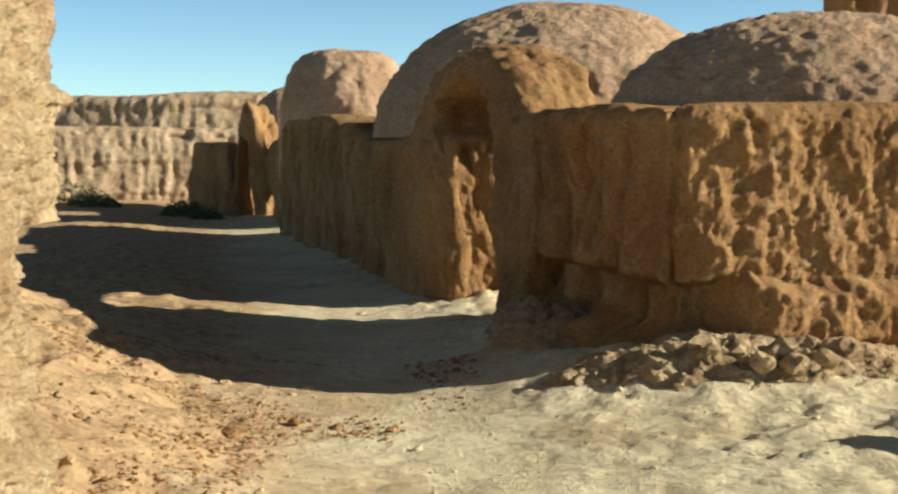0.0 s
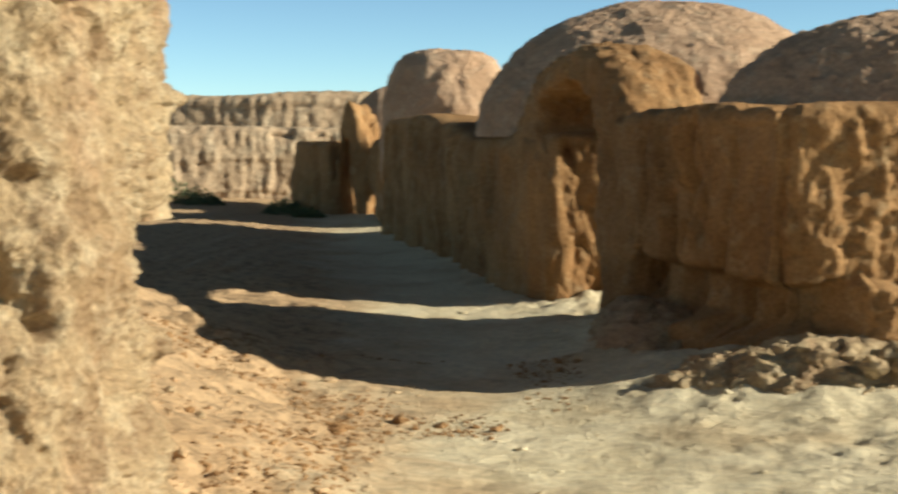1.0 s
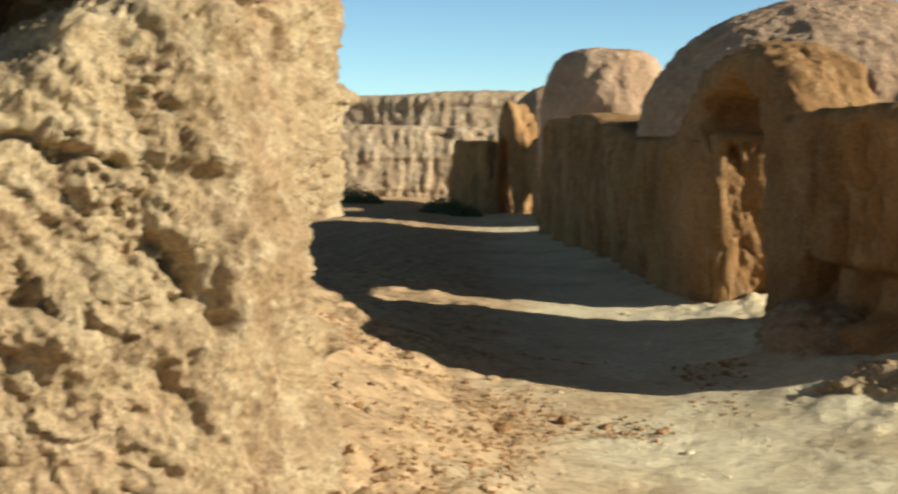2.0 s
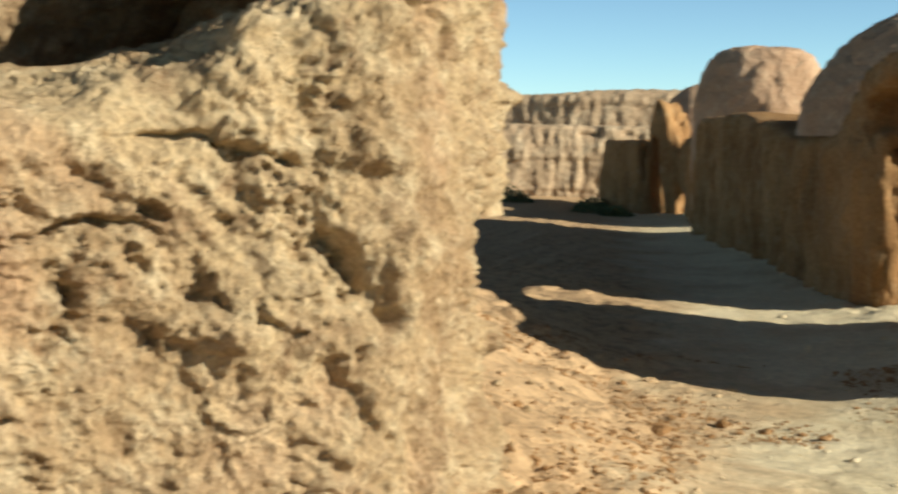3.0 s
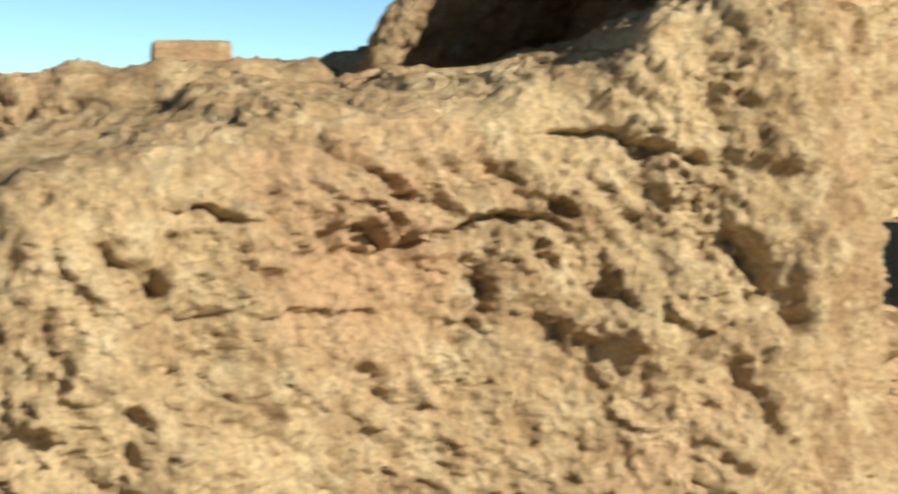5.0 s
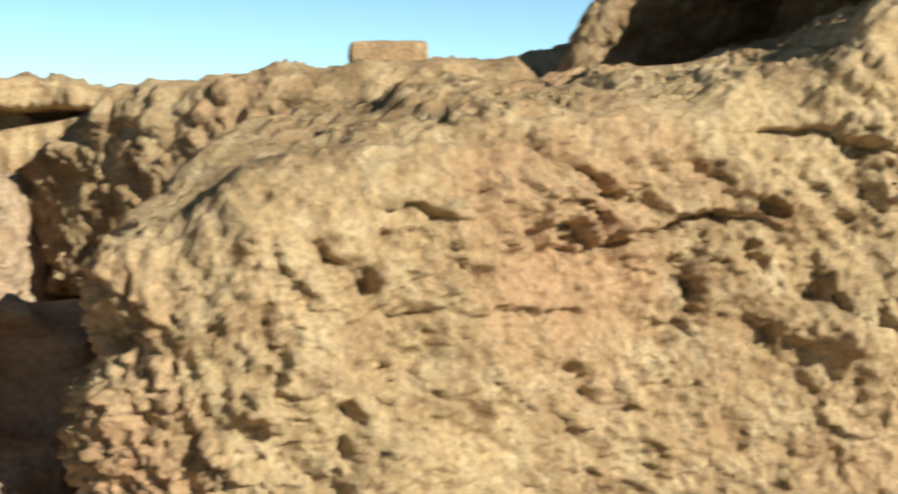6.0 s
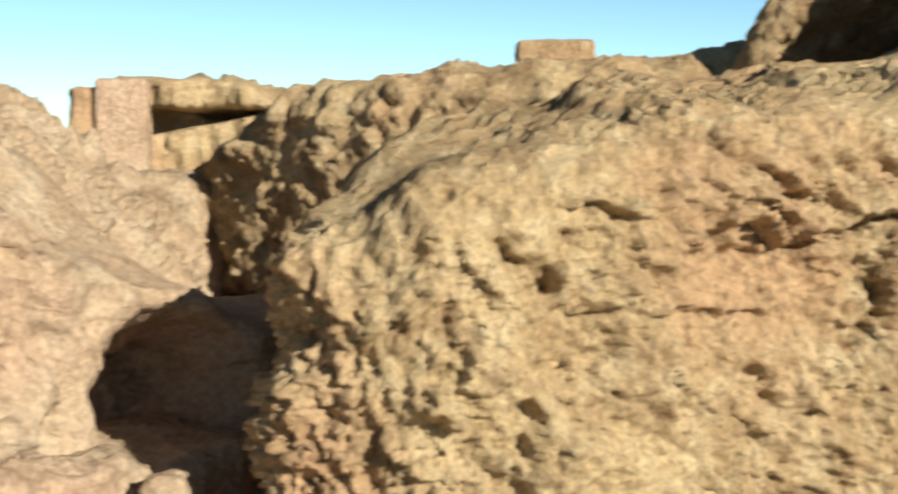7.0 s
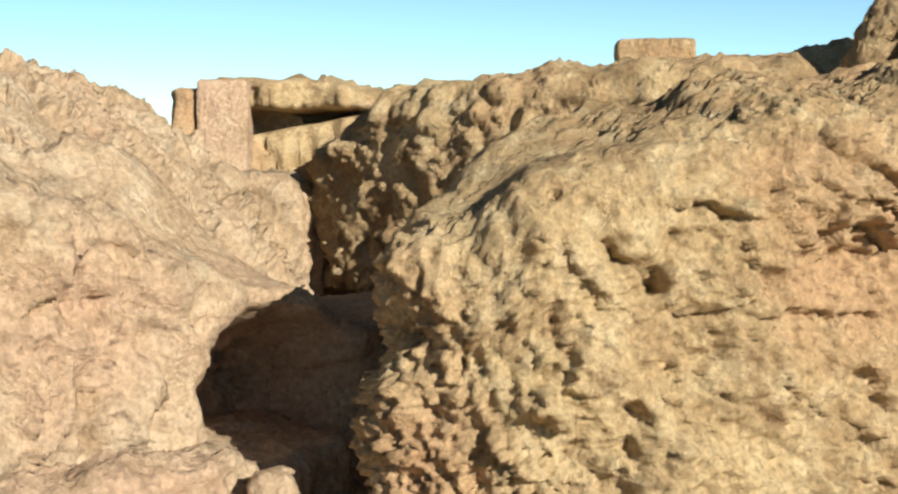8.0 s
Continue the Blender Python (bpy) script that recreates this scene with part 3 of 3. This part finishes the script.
mass("shaft", [(-10.02, 5.82), (-10.24, 5.50), (-10.56, 5.72), (-10.34, 6.08)], flat(2.06), PALE_MUD, lambda p: 0.5 * dome_relief(p), fine=0.03, rise=0.04, worn=0.04, soften=0, parent=post)
mass("shoulder", [(-10.25, 5.51), (-10.42, 5.31), (-10.72, 5.65), (-10.49, 5.87)], flat(2.0), NEAR_MUD, lambda p: 0.5 * rough_relief(p), fine=0.03, rise=0.04, worn=0.06, soften=1, parent=post)
shelf = thing("ruined_roof", -10.5, 6.8, 0, "mud wall with a sagging roof slab over a dark gap", "roof")
mass("wall", [(-9.1, 7.6, 0.04), (-9.9, 6.9, 0.04), (-10.85, 6.0, 0.04), (-13.0, 7.6), (-11.6, 10.2)], lean((-9.6, 7.4, 1.80), (-10.0, 7.05, 1.98), (-10.3, 6.9, 2.10), (-10.8, 6.5, 2.1), (-12, 8.5, 1.9)), NEAR_MUD, flute_relief, fine=0.04, rise=0.03, worn=0.08,
     shape=lambda p, o: -0.75 * step(1.53, 1.59, p[:, 2] - 0.24 * (p[:, 0] + 10.9)) * (1 - step(1.78, 1.86, p[:, 2] + 0.03 * fbm(p * 2, 2, 151))) * (o[:, 2] < 0.1) * step(-11.4, -11.2, p[:, 0]) * (1 - step(-10.0, -9.7, p[:, 0])), parent=shelf)

# ---- the domed house at the lane's side ----
first = thing("domed_house", 2.6, 11.4, 0, "shaded mud house with a lumpy earthen dome, undercut at its foot", "house", "domed houses")


def undercut(p, o):
    z = p[:, 2] + 0.07 * fbm(p * 3, 3, 111)
    plinth = step(1.75, 2.0, p[:, 0]) * step(0.1, 0.5, 9.9 - p[:, 1] + 0.3 * (p[:, 0] - 3)) * (o[:, 2] < 0.1)
    return (1 - plinth) * (-0.24 * step(0.18, 0.36, z) * (1 - step(0.58, 0.68, z)) + 0.10 * (1 - step(0.1, 0.3, z))) + plinth * (0.20 * (1 - step(0.58, 0.66, z)) - 0.10 * (1 - step(0.2, 0.3, z)))


def end_relief(p):
    k = step(0.15, 0.45, (p[:, 0] - 1.41) * 0.4 - (p[:, 1] - 9.0) * 0.9 + 0.35)
    warp = p + 0.05 * np.stack([fbm(p * 4, 3, 175), fbm(p * 4, 3, 176), fbm(p * 4, 3, 177)], 1)
    flakes = 0.05 * fbm(p * 1.8, 3, 171) + 0.062 * crumble(p * (9, 9, 5.0), 172) + 0.03 * grain(p * (4, 4, 2), 170) + 0.018 * np.maximum(chips(warp * (6, 6, 3.6), 178, 0.9), -0.3) + 0.012 * chips(warp @ TWIST * (13, 13, 9), 179, 0.9)
    return wall_relief(p) * (1 - k) + 0.8 * flakes * k


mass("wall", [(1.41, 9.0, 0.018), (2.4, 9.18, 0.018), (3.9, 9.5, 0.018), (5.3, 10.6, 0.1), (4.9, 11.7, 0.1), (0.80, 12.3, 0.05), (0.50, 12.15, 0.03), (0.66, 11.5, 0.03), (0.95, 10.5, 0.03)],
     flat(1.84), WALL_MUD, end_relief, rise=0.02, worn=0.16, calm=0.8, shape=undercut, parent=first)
front_heap = heap = thing("rubble_heap", 1.8, 8.95, 0, "heap of crumbled brown mud fallen against the house wall", "rubble", "rubble heaps")
dome("body", 1.95, 8.98, -0.1, 1.4, 0.31, NEAR_MUD, chunk_relief, fine=0.022, power=1.8, squash=0.42, parent=heap)
heap = thing("rubble_heap", 0.8, 11.0, 0, "heap of crumbled brown mud fallen against the house wall", "rubble", "rubble heaps")
dome("body", 0.78, 11.1, -0.1, 0.55, 0.30, NEAR_MUD, rough_relief, fine=0.03, power=1.8, squash=2.2, parent=heap)
stump = thing("mud_stump", 3.5, 6.9, 0, "low stump of a mud wall on the lane", "wall")
mass("body", [(3.05, 6.7), (3.9, 6.6), (3.9, 7.2), (3.1, 7.1)], flat(0.5), NEAR_MUD, dome_relief, fine=0.05, rise=0.05, worn=0.1, parent=stump)
dome("dome", 2.95, 11.0, 1.5, 1.7, 2.58, DOME_MUD, dome_relief, fine=0.033, power=2.2, squash=0.75, parent=first)

second = thing("domed_house", 1.3, 16.9, 0, "mud house with a broad smooth dome behind its gateway", "house", "domed houses")
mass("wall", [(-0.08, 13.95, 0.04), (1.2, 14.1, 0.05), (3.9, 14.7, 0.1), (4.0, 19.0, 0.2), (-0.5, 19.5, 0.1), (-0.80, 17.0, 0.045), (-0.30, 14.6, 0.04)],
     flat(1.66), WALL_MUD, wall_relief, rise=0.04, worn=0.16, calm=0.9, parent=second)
dome("dome", 1.35, 16.9, 1.62, 2.28, 3.24, DOME_MUD, dome_relief, fine=0.045, power=2.0, shape=several(hollow((1.12, 14.9, 2.26), (0.13, 0.5, 0.13), 0.32), hollow((1.42, 14.9, 2.17), (0.12, 0.5, 0.14), 0.25)), parent=second)

gate = thing("gateway", 0.1, 13.3, 0, "tall arched mud gateway with a sunlit jamb", "gateway")


def gate_relief(p):
    return 0.07 * fbm(p * 1.5, 3, 131) + 0.05 * billow(p * (7, 7, 4.5), 3, 132, 0.6) + 0.03 * fbm(p * (4.5, 4.5, 0.9), 3, 133)


arch("arch", (0.55, 12.1), (-0.28, 14.6), 0.85,
     [(0.56, -0.3), (0.56, 1.5), (0.68, 1.95), (1.3, 2.16), (2.1, 2.04), (2.36, 1.75), (2.1, 1.5), (1.94, 1.2), (1.92, -0.3)],
     [(-0.3, -0.3), (-0.3, 1.6), (0.1, 2.15), (0.7, 2.40), (1.4, 2.48), (2.3, 2.38), (3.0, 2.0), (3.6, 1.5), (3.8, -0.3)], WALL_MUD, gate_relief, fine=0.03, parent=gate)
mass("lintel", [(0.75, 12.5), (1.2, 12.6), (1.2, 14.4), (0.75, 14.3)], flat(2.3), WALL_MUD, rough_relief, fine=0.05, rise=0.05, foot=1.86, worn=0.1, parent=gate)

third = thing("lane_wall", -2.0, 21.5, 0, "long fluted mud wall along the lane, in shade", "wall")
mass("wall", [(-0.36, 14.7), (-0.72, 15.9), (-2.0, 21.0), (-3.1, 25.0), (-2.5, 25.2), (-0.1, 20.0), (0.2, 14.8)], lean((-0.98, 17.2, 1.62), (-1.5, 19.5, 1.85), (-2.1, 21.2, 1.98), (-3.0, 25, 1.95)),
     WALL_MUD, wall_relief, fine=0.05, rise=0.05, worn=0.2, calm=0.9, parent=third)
house = thing("domed_house", -1.9, 27.6, 0, "tall rounded mud house, one side in shade", "house", "domed houses")
dome("body", -2.08, 27.5, -0.2, 1.32, 3.34, DOME_MUD, lambda p: 0.10 * crumble(p * (2.2, 2.2, 1.6), 221) + 0.03 * fbm(p * 5, 3, 222), fine=0.05, power=4.6, parent=house)
house = thing("domed_house", -3.6, 33.5, 0, "distant mud dome behind the lane", "house", "domed houses")
dome("body", -3.6, 33.5, -0.2, 1.6, 2.9, DOME_MUD, dome_relief, fine=0.1, power=2.6, parent=house)

spire = thing("gateway", -4.4, 30, 0, "pointed ruin of a narrow doorway, sunlit through its slit", "gateway")
arch("arch", (-3.95, 30.0), (-4.95, 30.6), 0.6,
     [(0.62, -0.3), (0.62, 1.4), (0.72, 1.6), (0.84, 1.4), (0.84, -0.3)],
     [(0.0, -0.3), (0.05, 1.5), (0.35, 2.1), (0.68, 2.55), (0.95, 2.1), (1.1, 1.5), (1.15, -0.3)], WALL_MUD, wall_relief, fine=0.05, parent=spire)
end = thing("lane_wall", -5.7, 32, 0, "low shaded mud wall at the lane's end", "wall")
mass("wall", [(-4.9, 30.6), (-6.3, 33.0), (-5.8, 33.4), (-4.5, 31.2)], flat(1.55), WALL_MUD, wall_relief, fine=0.07, rise=0.07, calm=0.9, parent=end)
end = thing("lane_wall", -3.5, 28.5, 0, "shaded mud wall between two houses", "wall")
mass("wall", [(-3.2, 26.6), (-3.95, 30.2), (-3.4, 30.2), (-2.7, 26.8)], flat(1.6), WALL_MUD, wall_relief, fine=0.07, rise=0.07, calm=0.9, parent=end)
tower = thing("tower", 7.2, 21.5, 0, "tall plain mud tower rising behind the domes", "tower")
mass("wall", [(5.7, 21.0), (8.4, 21.2), (8.9, 23.5), (6.5, 23.5)], flat(4.6), WALL_MUD, wall_relief, fine=0.12, rise=0.12, parent=tower)

# ---- the rampart that closes the view ----
rampart = thing("rampart", -8, 41, 0, "layered earthen rampart with eroded ledges, in full sun", "rampart")
mass("lower_wall", [(-14.5, 35.6), (-9.6, 37.2), (-4.0, 39.0), (4.0, 42.0), (4.0, 46.0), (-16, 46)], lean((-10, 38, 1.95), (-6, 39, 1.9), (0, 41, 2.0)), FAR_MUD, far_relief, fine=0.07, rise=0.05, worn=0.25, batter=0.08, parent=rampart)
mass("upper_wall", [(-26, 43.5), (-9, 42.5), (8, 46.0), (20, 52.0), (20, 60.0), (-30, 60)], lean((-12, 43, 2.95), (-6, 44, 3.12), (4, 46, 3.2)), FAR_MUD, far_relief, fine=0.09, rise=0.07, worn=0.4, batter=0.2, parent=rampart)


# ---- loose clods and gravel ----
def clod(at, size, seed, material):
    """One rounded lump of dried mud, its verts and faces."""
    bm = bmesh.new()
    bmesh.ops.create_icosphere(bm, subdivisions=2, radius=1.0)
    v = np.array([q.co[:] for q in bm.verts])
    f = [[q.index for q in face.verts] for face in bm.faces]
    bm.free()
    v = v * (1 + 0.5 * fbm(v * 1.5 + seed * 3.7, 3, 141))[:, None] * size
    return v + at, f


rng = np.random.default_rng(4)


def scatter(count, x0, x1, y0, y1):
    xy = np.stack([rng.uniform(x0, x1, count), rng.uniform(y0, y1, count)], 1)
    return np.c_[xy, ground_height(xy[:, 0], xy[:, 1])]


SPOTS = [(14, 1.2, 3.3, 8.5, 9.2, 0.04), (10, -2.6, -1.0, 6.3, 8.3, 0.03), (10, -6.4, -5.2, 2.6, 3.2, 0.10), (6, 0.5, 1.3, 9.8, 11.8, 0.06)]
for count, x0, x1, y0, y1, big in SPOTS:
    for n, at in enumerate(scatter(count, x0, x1, y0, y1)):
        r = big * rng.uniform(0.6, 1.5)
        v, f = clod((0, 0, 0), (r, r * rng.uniform(0.7, 1.2), r * 0.7), n + count, NEAR_MUD)
        ob = link("mud_clod", v, f, NEAR_MUD, smooth=False)
        ob.location = at + (0, 0, r * 0.3)
        tagged(ob, "dry crumbled lump of mud lying on the ground", "clod", "loose mud clods")
for n in range(14):
    x, y = 1.55 + 0.075 * n + rng.uniform(-0.1, 0.1), 8.62 + rng.uniform(-0.12, 0.2)
    r = rng.uniform(0.045, 0.11)
    v, f = clod((x, y, float(ground_height(np.array([x]), np.array([y]))[0]) + 0.12), (r, r * 0.9, r * 0.8), n + 70, NEAR_MUD)
    link("lump", v, f, NEAR_MUD, front_heap, smooth=False)
verts, faces, total = [], [], 0
for count, x0, x1, y0, y1 in ((300, -3.0, 3.4, 5.2, 9.5), (500, -2.8, -0.8, 5.0, 9.5), (250, 1.0, 3.6, 8.4, 9.2), (200, -2.5, 1.0, 9.5, 15.0)):
    for at in scatter(count, x0, x1, y0, y1):
        r = 0.009 * rng.lognormal(0, 0.5)
        v, f = clod(at, (r, r, r * 0.7), rng.uniform(0, 50), NEAR_MUD)
        verts.append(v)
        faces += [[i + total for i in q] for q in f]
        total += len(v)
tagged(link("gravel", np.concatenate(verts), faces, SOIL, smooth=False), "scattered crumbs of dry mud over the lane", "gravel", kind="stuff")
verts, faces, total = [], [], 0
for at in scatter(8500, -3.0, 0.2, 4.8, 10.5):
    if value(at[None] * (1.6, 1.6, 0), 161)[0] < 0.45 + 0.3 * rng.uniform(0, 1):
        continue
    r = 0.0075 * rng.lognormal(0, 0.5)
    v, f = clod(at, (r, r * 1.3, r * 0.8), rng.uniform(0, 50), WALL_MUD)
    verts.append(v)
    faces += [[i + total for i in q] for q in f]
    total += len(v)
tagged(link("rubble_crumbs", np.concatenate(verts), faces, WALL_MUD, smooth=False), "dark brown crumbs of fallen mud on the bank", "gravel", kind="stuff")

# ---- low shrubs at the lane's far end ----
def shrub(x, y, size, tall, seed):
    r = np.random.default_rng(seed)
    base = float(ground_height(np.array([x]), np.array([y]))[0])
    ob = thing("shrub", x, y, base, "low dark green desert shrub on dry earth", "shrub", "shrubs")
    verts, faces = [], []
    for n in range(420):
        a, q = r.uniform(0, 6.28), r.uniform(0, 1) ** 0.5
        c = np.array((x + size * q * math.cos(a), y + size * q * math.sin(a), base + tall * (1 - q * q) * r.uniform(0.1, 1.1)))
        d, e = r.normal(size=3), r.normal(size=3)
        d, e = d / np.linalg.norm(d) * 0.07, e / np.linalg.norm(e) * 0.025
        k = len(verts)
        verts += [c - d, c + e, c + d, c - e]
        faces.append([k, k + 1, k + 2, k + 3])
    link("leaves", np.array(verts), faces, LEAF, ob, smooth=False)
    stems, sf = [], []
    for n in range(9):
        a = r.uniform(0, 6.28)
        tip = np.array((x + 0.6 * size * math.cos(a), y + 0.6 * size * math.sin(a), base + tall * 0.7))
        k = len(stems)
        stems += [np.array((x - 0.02, y, base - 0.05)), np.array((x + 0.02, y, base - 0.05)), np.array((x, y + 0.02, base - 0.05)), tip]
        sf += [[k, k + 1, k + 3], [k + 1, k + 2, k + 3], [k + 2, k, k + 3]]
    link("stems", np.array(stems), sf, WALL_MUD, ob, smooth=False)


for n, (x, y, size, tall) in enumerate(((-9.9, 35.5, 0.8, 0.55), (-9.0, 34.5, 0.6, 0.4), (-8.4, 33.0, 0.5, 0.3), (-6.3, 32.3, 0.5, 0.3), (-6.0, 30.8, 0.6, 0.25), (-5.3, 29.8, 0.4, 0.25))):
    shrub(x, y, size, tall, 60 + n)
